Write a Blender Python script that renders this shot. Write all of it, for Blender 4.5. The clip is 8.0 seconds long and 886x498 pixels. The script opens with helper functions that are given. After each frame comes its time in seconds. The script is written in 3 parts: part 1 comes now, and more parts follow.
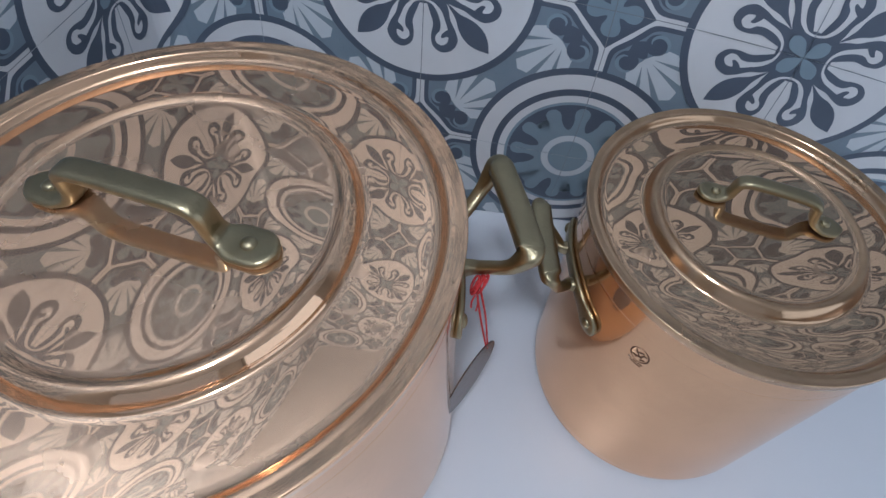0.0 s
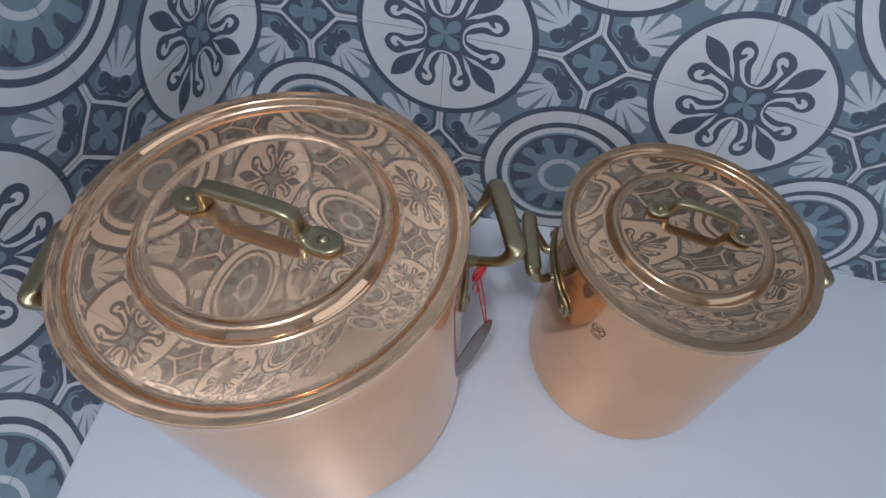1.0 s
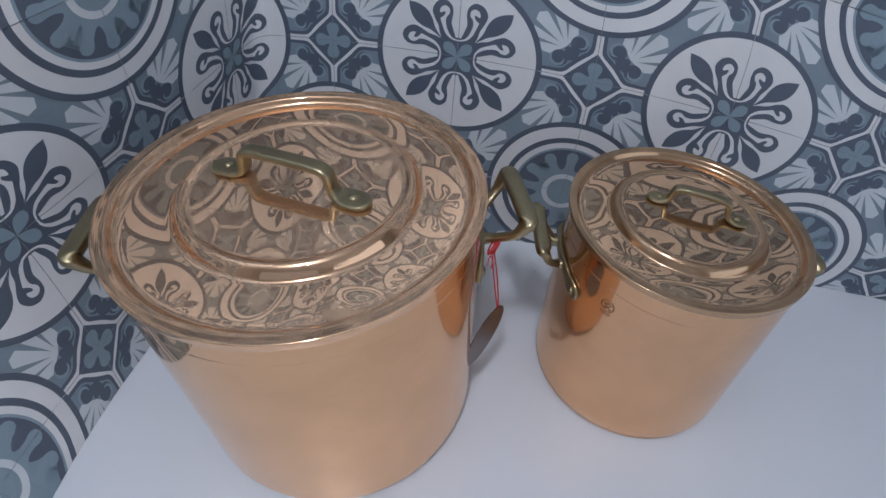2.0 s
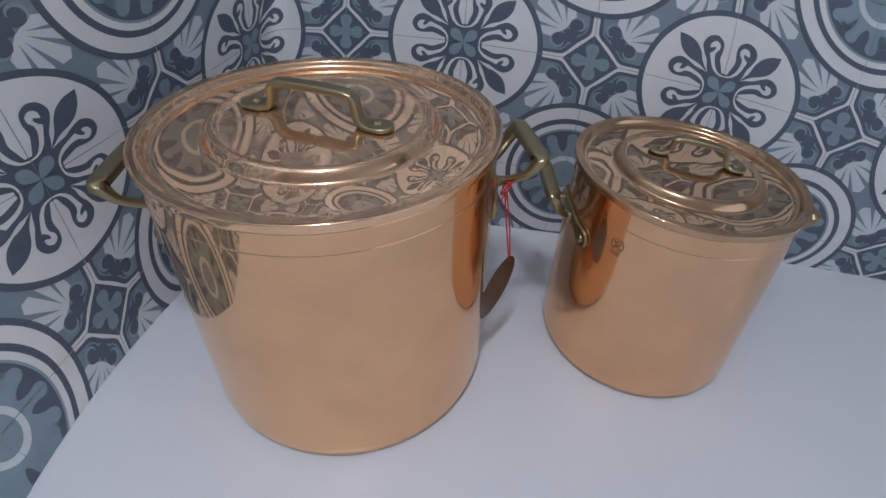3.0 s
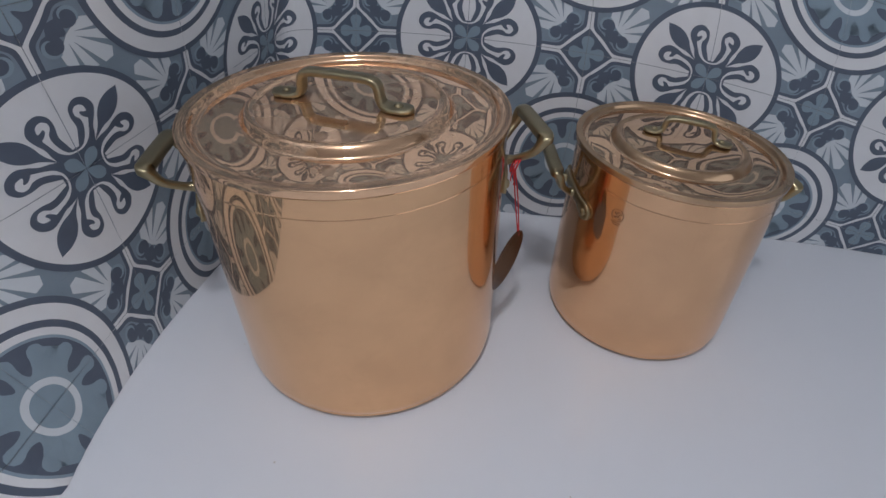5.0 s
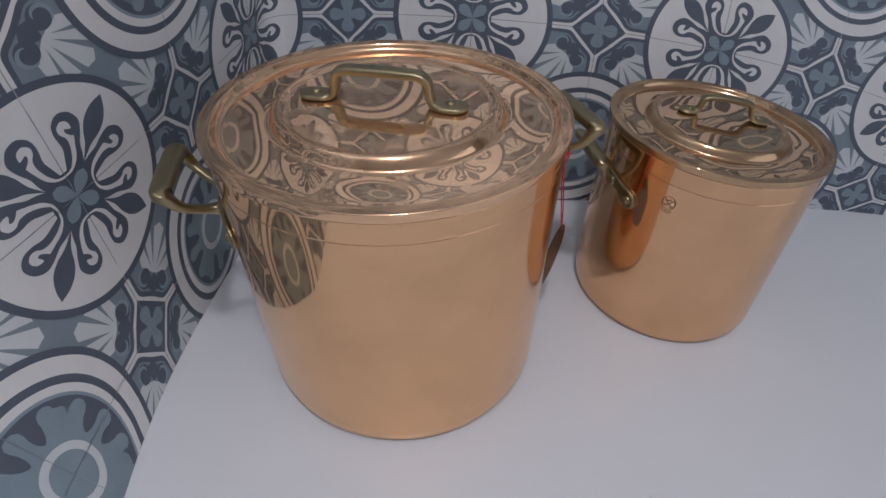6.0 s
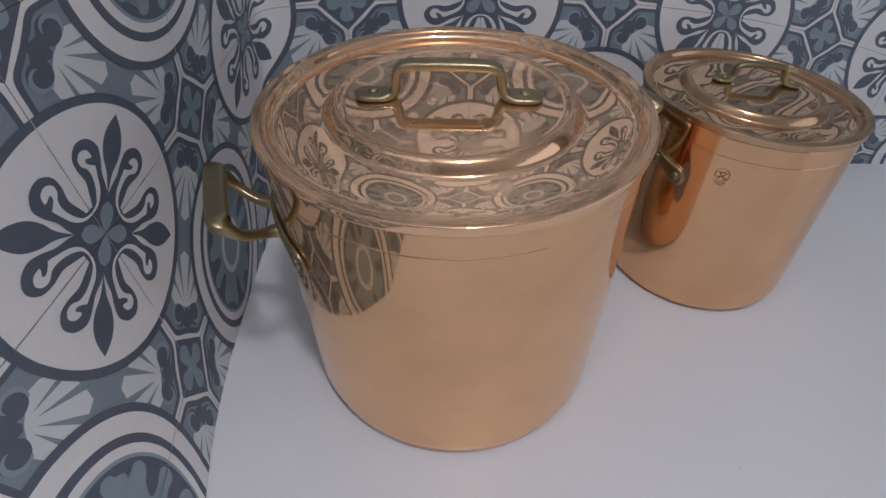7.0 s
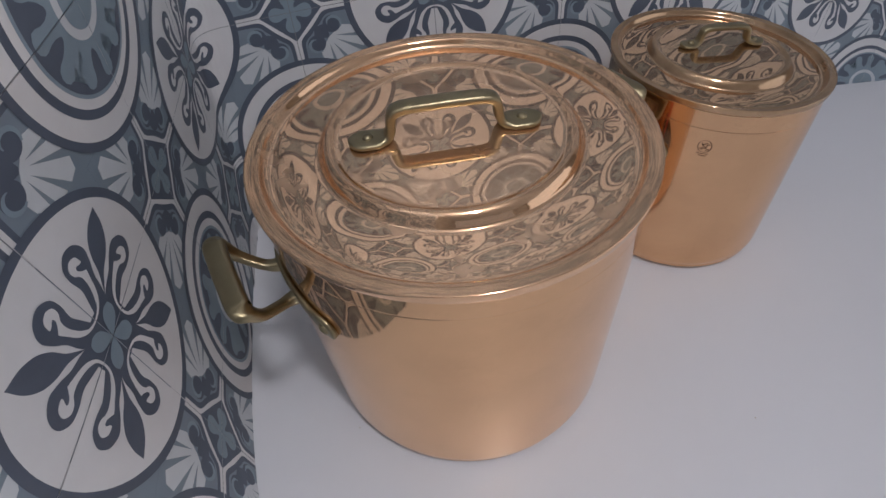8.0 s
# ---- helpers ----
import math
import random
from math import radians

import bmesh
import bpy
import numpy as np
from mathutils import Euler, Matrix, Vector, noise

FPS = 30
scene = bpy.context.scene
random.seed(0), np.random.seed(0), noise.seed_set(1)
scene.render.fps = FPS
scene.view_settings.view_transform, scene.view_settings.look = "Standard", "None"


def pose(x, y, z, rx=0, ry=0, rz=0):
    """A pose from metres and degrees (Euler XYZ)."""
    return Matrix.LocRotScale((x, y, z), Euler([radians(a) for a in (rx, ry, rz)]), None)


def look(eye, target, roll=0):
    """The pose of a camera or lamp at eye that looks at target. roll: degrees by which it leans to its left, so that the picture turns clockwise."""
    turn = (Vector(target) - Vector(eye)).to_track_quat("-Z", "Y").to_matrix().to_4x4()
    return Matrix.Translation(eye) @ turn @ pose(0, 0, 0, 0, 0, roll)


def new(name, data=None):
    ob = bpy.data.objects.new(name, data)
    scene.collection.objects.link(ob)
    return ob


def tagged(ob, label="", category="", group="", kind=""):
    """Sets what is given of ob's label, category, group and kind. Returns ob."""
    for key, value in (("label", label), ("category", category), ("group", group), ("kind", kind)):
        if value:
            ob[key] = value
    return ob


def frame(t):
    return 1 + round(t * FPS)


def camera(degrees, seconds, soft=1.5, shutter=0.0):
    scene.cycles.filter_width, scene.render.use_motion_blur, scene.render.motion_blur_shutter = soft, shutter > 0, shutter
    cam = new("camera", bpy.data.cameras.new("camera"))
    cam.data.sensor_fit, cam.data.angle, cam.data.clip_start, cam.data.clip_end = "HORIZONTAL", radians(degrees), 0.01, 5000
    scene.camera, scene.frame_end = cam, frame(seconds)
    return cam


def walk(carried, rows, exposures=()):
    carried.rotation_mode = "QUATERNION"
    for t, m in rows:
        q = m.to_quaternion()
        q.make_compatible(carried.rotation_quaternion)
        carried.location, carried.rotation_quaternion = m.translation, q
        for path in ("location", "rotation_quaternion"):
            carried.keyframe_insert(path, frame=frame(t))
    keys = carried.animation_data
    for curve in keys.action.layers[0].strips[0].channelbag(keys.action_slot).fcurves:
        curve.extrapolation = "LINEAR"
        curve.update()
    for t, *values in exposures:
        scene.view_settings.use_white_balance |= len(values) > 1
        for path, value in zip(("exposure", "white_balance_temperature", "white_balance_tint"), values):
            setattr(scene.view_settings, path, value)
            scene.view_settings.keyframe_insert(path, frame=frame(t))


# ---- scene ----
import functools

cam = camera(83.19, 8.0)
PATH = [
    (0, pose(0.1540, -0.5207, 0.5573, 35.34, -1.53, 14.79)),
    (0.5, pose(0.1675, -0.5506, 0.6156, 34.80, -0.93, 16.02)),
    (1, pose(0.1776, -0.5994, 0.6617, 35.89, -0.83, 16.93)),
    (1.2, pose(0.1838, -0.6172, 0.6621, 37.50, -0.56, 17.25)),
    (2.3, pose(0.1831, -0.7295, 0.5962, 46.23, -2.29, 16.42)),
    (2.5, pose(0.1784, -0.7488, 0.5815, 46.98, -2.80, 16.02)),
    (3, pose(0.1870, -0.7963, 0.5398, 50.94, -2.35, 15.79)),
    (3.5, pose(0.1871, -0.8342, 0.5160, 53.27, -2.07, 16.05)),
    (4, pose(0.1863, -0.8514, 0.5344, 52.20, -1.79, 15.98)),
    (4.5, pose(0.1908, -0.8682, 0.5403, 52.09, -1.61, 16.10)),
    (4.7, pose(0.1921, -0.8667, 0.5410, 51.96, -1.49, 15.80)),
    (5.8, pose(0.0842, -0.8360, 0.5381, 49.69, -1.89, 8.47)),
    (6, pose(0.0572, -0.8288, 0.5375, 49.01, -1.61, 6.88)),
    (6.5, pose(-0.0144, -0.8146, 0.5372, 48.29, -1.37, 2.67)),
    (7, pose(-0.0648, -0.7983, 0.5292, 47.22, -0.64, -1.42)),
    (7.5, pose(-0.0945, -0.7624, 0.5404, 44.77, 0.97, -7.49)),
    (8, pose(-0.1121, -0.7368, 0.5797, 41.55, 2.89, -12.18)),
]
EXPOSURE = [(0.0, -0.29, 5500, 9.5), (0.5, -0.35, 5580, 9.5), (1.0, -0.36, 5640, 10), (3.0, -0.49, 5930, 13), (4.5, -0.56, 6060, 13), (6.0, -0.60, 6310, 16), (8.0, -0.62, 6480, 17)]
walk(cam, PATH, EXPOSURE)

# world, lights
world = bpy.data.worlds.new("room_air")
world.use_nodes = True
world.node_tree.nodes["Background"].inputs[0].default_value = (0.8, 0.85, 1.0, 1)
world.node_tree.nodes["Background"].inputs[1].default_value = 0.15
scene.world = world


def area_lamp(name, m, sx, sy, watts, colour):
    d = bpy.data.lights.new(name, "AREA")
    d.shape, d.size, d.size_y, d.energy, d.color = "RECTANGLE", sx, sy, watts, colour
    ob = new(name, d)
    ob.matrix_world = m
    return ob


bulb = bpy.data.lights.new("ceiling_lamp_light", "POINT")
bulb.energy, bulb.color, bulb.shadow_soft_size = 19, (0.96, 0.98, 1.0), 0.075
new("ceiling_lamp_light", bulb).location = (0.10, -1.0, 1.68)
# second light below the lamp, added to brighten its highlights on the lids
area_lamp("ceiling_lamp_shade_light", look((0.12, -1.0, 1.56), (0.12, -1.0, 0)), 0.15, 0.12, 5.5, (0.96, 0.98, 1.0))
# broad fill lights added for brightness; no windows are known in the room
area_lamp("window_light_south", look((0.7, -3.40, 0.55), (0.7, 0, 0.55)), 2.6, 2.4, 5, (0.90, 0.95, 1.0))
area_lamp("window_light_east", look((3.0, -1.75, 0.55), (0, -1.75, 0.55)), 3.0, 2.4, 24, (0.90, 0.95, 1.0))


# ---- materials ----
def material(name, colour, rough, metal=0.0, vary=0.08, scale=30.0, bump=0.0, bump_scale=400.0, rough_vary=0.0):
    m = bpy.data.materials.new(name)
    m.use_nodes = True
    nt = m.node_tree
    b = nt.nodes["Principled BSDF"]
    b.inputs["Roughness"].default_value, b.inputs["Metallic"].default_value = rough, metal
    tc = nt.nodes.new("ShaderNodeTexCoord")
    big = nt.nodes.new("ShaderNodeTexNoise")
    big.inputs["Scale"].default_value, big.inputs["Detail"].default_value = scale, 6
    nt.links.new(tc.outputs["Object"], big.inputs["Vector"])
    mix = nt.nodes.new("ShaderNodeMix")
    mix.data_type = "RGBA"
    mix.inputs["A"].default_value = (*[c * (1 - vary) for c in colour], 1)
    mix.inputs["B"].default_value = (*[min(1, c * (1 + vary)) for c in colour], 1)
    nt.links.new(big.outputs["Fac"], mix.inputs["Factor"])
    nt.links.new(mix.outputs["Result"], b.inputs["Base Color"])
    if rough_vary:
        mr = nt.nodes.new("ShaderNodeMapRange")
        mr.inputs["To Min"].default_value, mr.inputs["To Max"].default_value = max(0.0, rough - rough_vary), rough + rough_vary
        nt.links.new(big.outputs["Fac"], mr.inputs["Value"])
        nt.links.new(mr.outputs["Result"], b.inputs["Roughness"])
    if bump:
        fine = nt.nodes.new("ShaderNodeTexNoise")
        fine.inputs["Scale"].default_value, fine.inputs["Detail"].default_value = bump_scale, 4
        nt.links.new(tc.outputs["Object"], fine.inputs["Vector"])
        bp = nt.nodes.new("ShaderNodeBump")
        bp.inputs["Strength"].default_value, bp.inputs["Distance"].default_value = bump, 0.001
        nt.links.new(fine.outputs["Fac"], bp.inputs["Height"])
        nt.links.new(bp.outputs["Normal"], b.inputs["Normal"])
    return m


def copper(name, colour, fine, haze, haze_rough, grain=(1, 1, 1), wave=0.2, stain=0.04, ripple=17, spun=0.0, blotch=0.0):
    """Polished metal with a veil of fine wear: a sharp and a hazy gloss mixed. ripple: how fine the dents are; spun: depth of the turning
    marks round the axis; blotch: strength of small finger marks."""
    m = material(name, colour, fine, 1.0, stain, 14, 0.0, 60, fine * 0.4)
    nt = m.node_tree
    out = nt.nodes["Material Output"]
    a = nt.nodes["Principled BSDF"]
    b = nt.nodes.new("ShaderNodeBsdfPrincipled")
    b.inputs["Metallic"].default_value, b.inputs["Roughness"].default_value = 1.0, haze_rough
    nt.links.new(a.inputs["Base Color"].links[0].from_socket, b.inputs["Base Color"])
    wear = nt.nodes.new("ShaderNodeTexNoise")
    wear.inputs["Scale"].default_value, wear.inputs["Detail"].default_value = 22, 8
    tc = nt.nodes.new("ShaderNodeTexCoord")
    along = nt.nodes.new("ShaderNodeMapping")
    along.inputs["Scale"].default_value = grain
    nt.links.new(tc.outputs["Object"], along.inputs["Vector"])
    nt.links.new(along.outputs["Vector"], wear.inputs["Vector"])
    mr = nt.nodes.new("ShaderNodeMapRange")
    mr.inputs["To Min"].default_value, mr.inputs["To Max"].default_value = haze * 0.3, haze * 1.7
    nt.links.new(wear.outputs["Fac"], mr.inputs["Value"])
    mix = nt.nodes.new("ShaderNodeMixShader")
    nt.links.new(mr.outputs["Result"], mix.inputs["Fac"])
    nt.links.new(a.outputs["BSDF"], mix.inputs[1])
    nt.links.new(b.outputs["BSDF"], mix.inputs[2])
    nt.links.new(mix.outputs["Shader"], out.inputs["Surface"])
    dents = nt.nodes.new("ShaderNodeTexNoise")
    dents.inputs["Scale"].default_value, dents.inputs["Detail"].default_value = ripple, 0.4
    nt.links.new(tc.outputs["Object"], dents.inputs["Vector"])
    bp = nt.nodes.new("ShaderNodeBump")
    bp.inputs["Strength"].default_value, bp.inputs["Distance"].default_value = wave, 0.001
    nt.links.new(dents.outputs["Fac"], bp.inputs["Height"])
    normal = bp.outputs["Normal"]
    if spun:
        flat = nt.nodes.new("ShaderNodeVectorMath")
        flat.operation = "MULTIPLY"
        flat.inputs[1].default_value = (1, 1, 0)
        reach = nt.nodes.new("ShaderNodeVectorMath")
        reach.operation = "LENGTH"
        rings = nt.nodes.new("ShaderNodeTexNoise")
        rings.noise_dimensions = "1D"
        rings.inputs["Scale"].default_value, rings.inputs["Detail"].default_value = 900, 3
        nt.links.new(tc.outputs["Object"], flat.inputs[0])
        nt.links.new(flat.outputs["Vector"], reach.inputs[0])
        nt.links.new(reach.outputs["Value"], rings.inputs["W"])
        cut = nt.nodes.new("ShaderNodeBump")
        cut.inputs["Strength"].default_value, cut.inputs["Distance"].default_value = spun, 0.0003
        nt.links.new(rings.outputs["Fac"], cut.inputs["Height"])
        nt.links.new(normal, cut.inputs["Normal"])
        normal = cut.outputs["Normal"]
    if blotch:
        marks = nt.nodes.new("ShaderNodeTexNoise")
        marks.inputs["Scale"].default_value, marks.inputs["Detail"].default_value, marks.inputs["Roughness"].default_value = 55, 5, 0.65
        nt.links.new(tc.outputs["Object"], marks.inputs["Vector"])
        ramp = nt.nodes.new("ShaderNodeMapRange")
        ramp.inputs["From Min"].default_value, ramp.inputs["From Max"].default_value = 0.35, 0.72
        ramp.inputs["To Min"].default_value, ramp.inputs["To Max"].default_value = 1.0, 1.0 - blotch
        nt.links.new(marks.outputs["Fac"], ramp.inputs["Value"])
        tone = nt.nodes.new("ShaderNodeVectorMath")
        tone.operation = "SCALE"
        nt.links.new(a.inputs["Base Color"].links[0].from_socket, tone.inputs[0])
        nt.links.new(ramp.outputs["Result"], tone.inputs["Scale"])
        for shader in (a, b):
            nt.links.new(tone.outputs["Vector"], shader.inputs["Base Color"])
    for shader in (a, b):
        nt.links.new(normal, shader.inputs["Normal"])
    return m


COPPER = copper("polished_copper", (0.965, 0.65, 0.425), 0.024, 0.26, 0.60, wave=0.26, blotch=0.06)
COPPER_PAN = copper("polished_copper_lid_pan", (0.965, 0.65, 0.425), 0.026, 0.23, 0.55, wave=0.5, ripple=21, blotch=0.06)
COPPER_DULL = copper("duller_copper", (0.74, 0.495, 0.315), 0.02, 0.20, 0.50, wave=0.75, ripple=24, blotch=0.08)
COPPER_WORN = copper("worn_copper_bead", (0.90, 0.575, 0.355), 0.035, 0.20, 0.34, wave=0.10, spun=0.18)
COPPER_DULL_WORN = copper("duller_worn_copper_bead", (0.60, 0.395, 0.24), 0.10, 0.30, 0.38, wave=0.3, ripple=24, spun=0.3)
COPPER_BODY = copper("polished_copper_wall", (0.84, 0.515, 0.285), 0.045, 0.25, 0.25, (1, 1, 0.3), 0.25, 0.15, blotch=0.06)
COPPER_BODY_PINK = copper("pinker_polished_copper_wall", (0.825, 0.503, 0.288), 0.055, 0.27, 0.27, (1, 1, 0.3), 0.30, 0.17, blotch=0.07)
BRASS = material("aged_brass", (0.355, 0.293, 0.176), 0.34, 1.0, 0.18, 60, 0.25, 500, 0.10)
TABLE_WHITE = material("white_laminate", (0.745, 0.755, 0.785), 0.30, 0.0, 0.02, 4, 0.03, 900)
PLASTER = material("white_plaster", (0.72, 0.72, 0.72), 0.9, 0.0, 0.04, 3, 0.2, 120)
# beige of the unseen walls, darkened to cut their bounced light
WALL_BEIGE = material("unseen_wall_beige", (0.42, 0.39, 0.35), 0.8, 0.0, 0.05, 3, 0.2, 120)
FLOOR_MAT = material("floor_stone", (0.30, 0.28, 0.26), 0.5, 0.0, 0.15, 5, 0.1, 200)
GROUT = material("print_grout_grey", (0.22, 0.23, 0.24), 0.6)
T_MID = material("print_slate_blue", (0.215, 0.272, 0.322), 0.42, 0, 0.12, 40)
T_DARK = material("print_navy_grey", (0.097, 0.119, 0.160), 0.42, 0, 0.15, 40)
T_WHITE = material("print_chalk_white", (0.73, 0.73, 0.735), 0.42, 0, 0.05, 40)
T_SHELL = material("print_pale_blue", (0.62, 0.655, 0.68), 0.42, 0, 0.08, 40)
T_GREY = material("print_grey_blue", (0.235, 0.31, 0.365), 0.42, 0, 0.1, 40)
T_GROOVE = material("print_groove_grey", (0.215, 0.27, 0.315), 0.42, 0, 0.1, 40)
T_CURL = material("print_curl_blue", (0.255, 0.33, 0.39), 0.42, 0, 0.1, 40)
RED = material("red_thread", (0.55, 0.03, 0.03), 0.8, 0, 0.2, 200)
TAG_METAL = material("dull_bronze_tag", (0.175, 0.15, 0.15), 0.27, 1.0, 0.2, 60)
CRUMB_MAT = material("pale_crumb", (0.60, 0.56, 0.53), 0.8)
ETCH = material("etched_mark", (0.33, 0.19, 0.12), 0.5, 0.4)


# ---- mesh helpers ----
def link_mesh(name, bm, mats, parent=None, label="", smooth=True):
    me = bpy.data.meshes.new(name)
    for f in bm.faces:
        f.smooth = smooth
    bm.to_mesh(me)
    bm.free()
    for m in (mats if isinstance(mats, (list, tuple)) else [mats]):
        me.materials.append(m)
    ob = new(name, me)
    if parent is not None:
        ob.parent = parent
    if label:
        ob["label"] = label
    return ob


def part(name, bm, mat, parent, label="", smooth=True):
    return link_mesh(name, bm, mat, parent, label, smooth)


def box_bm(x0, x1, y0, y1, z0, z1, bevel=0.0):
    bm = bmesh.new()
    bmesh.ops.create_cube(bm, size=1, matrix=Matrix.Translation(((x0 + x1) / 2, (y0 + y1) / 2, (z0 + z1) / 2)) @ Matrix.Diagonal((x1 - x0, y1 - y0, z1 - z0, 1)))
    if bevel:
        bmesh.ops.bevel(bm, geom=bm.edges[:], offset=bevel, segments=3, affect="EDGES", profile=0.5)
    return bm


def lathe(profile, n=160):
    """Turn (radius, height) pairs round the z axis."""
    bm = bmesh.new()
    rings = []
    full = [profile[0]]
    for (r0, z0), (r1, z1) in zip(profile, profile[1:]):
        d = math.hypot(r1 - r0, z1 - z0)
        if d > 0.003:
            full += [(r0 + (r1 - r0) * 0.0006 / d, z0 + (z1 - z0) * 0.0006 / d), (r1 - (r1 - r0) * 0.0006 / d, z1 - (z1 - z0) * 0.0006 / d)]
        full.append((r1, z1))
    for r, z in full:
        if r < 1e-6:
            rings.append([bm.verts.new((0, 0, z))])
        else:
            rings.append([bm.verts.new((r * math.cos(2 * math.pi * i / n), r * math.sin(2 * math.pi * i / n), z)) for i in range(n)])
    for a, b in zip(rings, rings[1:]):
        for i in range(n):
            j = (i + 1) % n
            if len(a) == 1 and len(b) > 1:
                bm.faces.new((a[0], b[i], b[j]))
            elif len(b) == 1 and len(a) > 1:
                bm.faces.new((a[i], b[0], a[j]))
            elif len(a) > 1:
                bm.faces.new((a[i], b[i], b[j], a[j]))
    bmesh.ops.recalc_face_normals(bm, faces=bm.faces[:])
    return bm


def smooth_line(pts, per=8):
    """Catmull-Rom through the points."""
    out = []
    p = [Vector(a) for a in pts]
    p = [p[0] * 2 - p[1]] + p + [p[-1] * 2 - p[-2]]
    for i in range(1, len(p) - 2):
        for k in range(per):
            t = k / per
            out.append(0.5 * ((2 * p[i]) + (p[i + 1] - p[i - 1]) * t + (2 * p[i - 1] - 5 * p[i] + 4 * p[i + 1] - p[i + 2]) * t * t + (3 * p[i] - p[i - 1] - 3 * p[i + 1] + p[i + 2]) * t ** 3))
    out.append(p[-2])
    return out


def sweep(line, widths, n=14, up=(0, 0, 1), power=2.6):
    """A bar of rounded section along a line; widths: (half width across, half thickness along up) at each point."""
    bm = bmesh.new()
    rings = []
    up = Vector(up)
    m = len(line)
    for i, c in enumerate(line):
        t = (line[min(i + 1, m - 1)] - line[max(i - 1, 0)]).normalized()
        side = t.cross(up)
        if side.length < 1e-4:
            side = Vector((0, 1, 0))
        side.normalize()
        nrm = side.cross(t).normalized()
        a, b = widths[i]
        ring = []
        for k in range(n):
            w = 2 * math.pi * k / n
            cs, sn = math.cos(w), math.sin(w)
            ring.append(bm.verts.new(c + side * a * math.copysign(abs(cs) ** (2 / power), cs) + nrm * b * math.copysign(abs(sn) ** (2 / power), sn)))
        rings.append(ring)
    for r0, r1 in zip(rings, rings[1:]):
        for k in range(n):
            bm.faces.new((r0[k], r0[(k + 1) % n], r1[(k + 1) % n], r1[k]))
    bm.faces.new(rings[0][::-1])
    bm.faces.new(rings[-1])
    bmesh.ops.recalc_face_normals(bm, faces=bm.faces[:])
    return bm


# ---- room ----
FLOOR_Z = -0.75
X0, X1, Y0, Y1, TOP = -0.62, 3.0, -3.4, 0.34, 1.82
tagged(link_mesh("floor", box_bm(X0 - 0.1, X1 + 0.1, Y0 - 0.1, Y1 + 0.1, FLOOR_Z - 0.1, FLOOR_Z), FLOOR_MAT, smooth=False), "plain stone floor of the room", "floor", kind="structure")
tagged(link_mesh("ceiling", box_bm(X0 - 0.1, X1 + 0.1, Y0 - 0.1, Y1 + 0.1, TOP, TOP + 0.1), PLASTER, smooth=False), "plain white plaster ceiling", "ceiling", kind="structure")


def boxes_bm(boxes):
    bm = bmesh.new()
    for x0, x1, y0, y1, z0, z1 in boxes:
        bmesh.ops.create_cube(bm, size=1, matrix=Matrix.Translation(((x0 + x1) / 2, (y0 + y1) / 2, (z0 + z1) / 2)) @ Matrix.Diagonal((x1 - x0, y1 - y0, z1 - z0, 1)))
    return bm


# the unseen walls behind the camera get made-up openings for the two fill lights
WALLS = {
    "wall_north": [(X0, X1, Y1, Y1 + 0.1, FLOOR_Z, TOP)],
    "wall_west": [(X0 - 0.1, X0, Y0 - 0.1, Y1 + 0.1, FLOOR_Z, TOP)],
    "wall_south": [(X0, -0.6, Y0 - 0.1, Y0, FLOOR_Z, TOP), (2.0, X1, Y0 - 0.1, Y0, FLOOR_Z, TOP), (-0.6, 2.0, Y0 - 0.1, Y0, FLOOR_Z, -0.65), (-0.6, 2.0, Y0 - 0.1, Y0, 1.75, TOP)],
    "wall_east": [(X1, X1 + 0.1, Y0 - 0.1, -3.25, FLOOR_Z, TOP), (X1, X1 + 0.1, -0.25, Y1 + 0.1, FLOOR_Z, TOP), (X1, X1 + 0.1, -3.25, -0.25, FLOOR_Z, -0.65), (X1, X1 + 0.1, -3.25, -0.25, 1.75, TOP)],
}
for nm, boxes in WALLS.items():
    tagged(link_mesh(nm, boxes_bm(boxes), WALL_BEIGE, smooth=False), "plain unseen beige room wall", "wall", kind="structure")

# ---- table ----
table = tagged(new("table"), "plain white table top pushed into the tiled corner", "table")
part("tabletop", box_bm(-0.42, 1.9, -1.5, 0.12, -0.03, 0.0, 0.002), TABLE_WHITE, table, smooth=False)
for lx in (-0.36, 1.84):
    for ly in (-1.44, 0.06):
        part("leg", box_bm(lx - 0.025, lx + 0.025, ly - 0.025, ly + 0.025, FLOOR_Z, -0.03), TABLE_WHITE, table, smooth=False)

# ---- tiled backdrop: a printed sheet bent round the corner ----
TILE = 0.2
BEND_A, BEND_B, SKEW = -1.755, -1.499, 0.0329
OFFSET = Vector((-0.0024, -0.0450, 0.0292))
AXES = Matrix(((0.99790, -0.01681, 0.06252), (0.01193, 0.99691, 0.07762), (-0.06364, -0.07671, 0.99502)))
# polynomial warp of the sheet, fitted to the camera's view to absorb lens bowing
VIEW_WARP = np.array([[0.0, 0.0, 0.0], [-0.0085, 0.0228, -0.0465], [-0.0037, 0.0022, -0.021], [-0.0228, -0.0391, 0.0633], [-0.0262, -0.0273, -0.0002], [-0.0471, 0.0583, -0.0163], [-0.0325, 0.0894, -0.1331], [-0.0189, -0.0585, 0.0114], [-0.0255, -0.0472, 0.0205], [-0.0129, 0.0288, -0.0417], [0.0596, 0.0395, -0.0153], [0.0105, -0.0532, 0.0089], [-0.0159, -0.051, 0.0333], [-0.0265, 0.011, -0.0055], [0.0409, 0.0426, 0.0066]])
_u = np.arange(-1000, 1001) / 100.0
_h = np.interp(_u, (-10, BEND_A, BEND_B, 0, 10), (1.486, 1.486, 0.035, 0, 0))
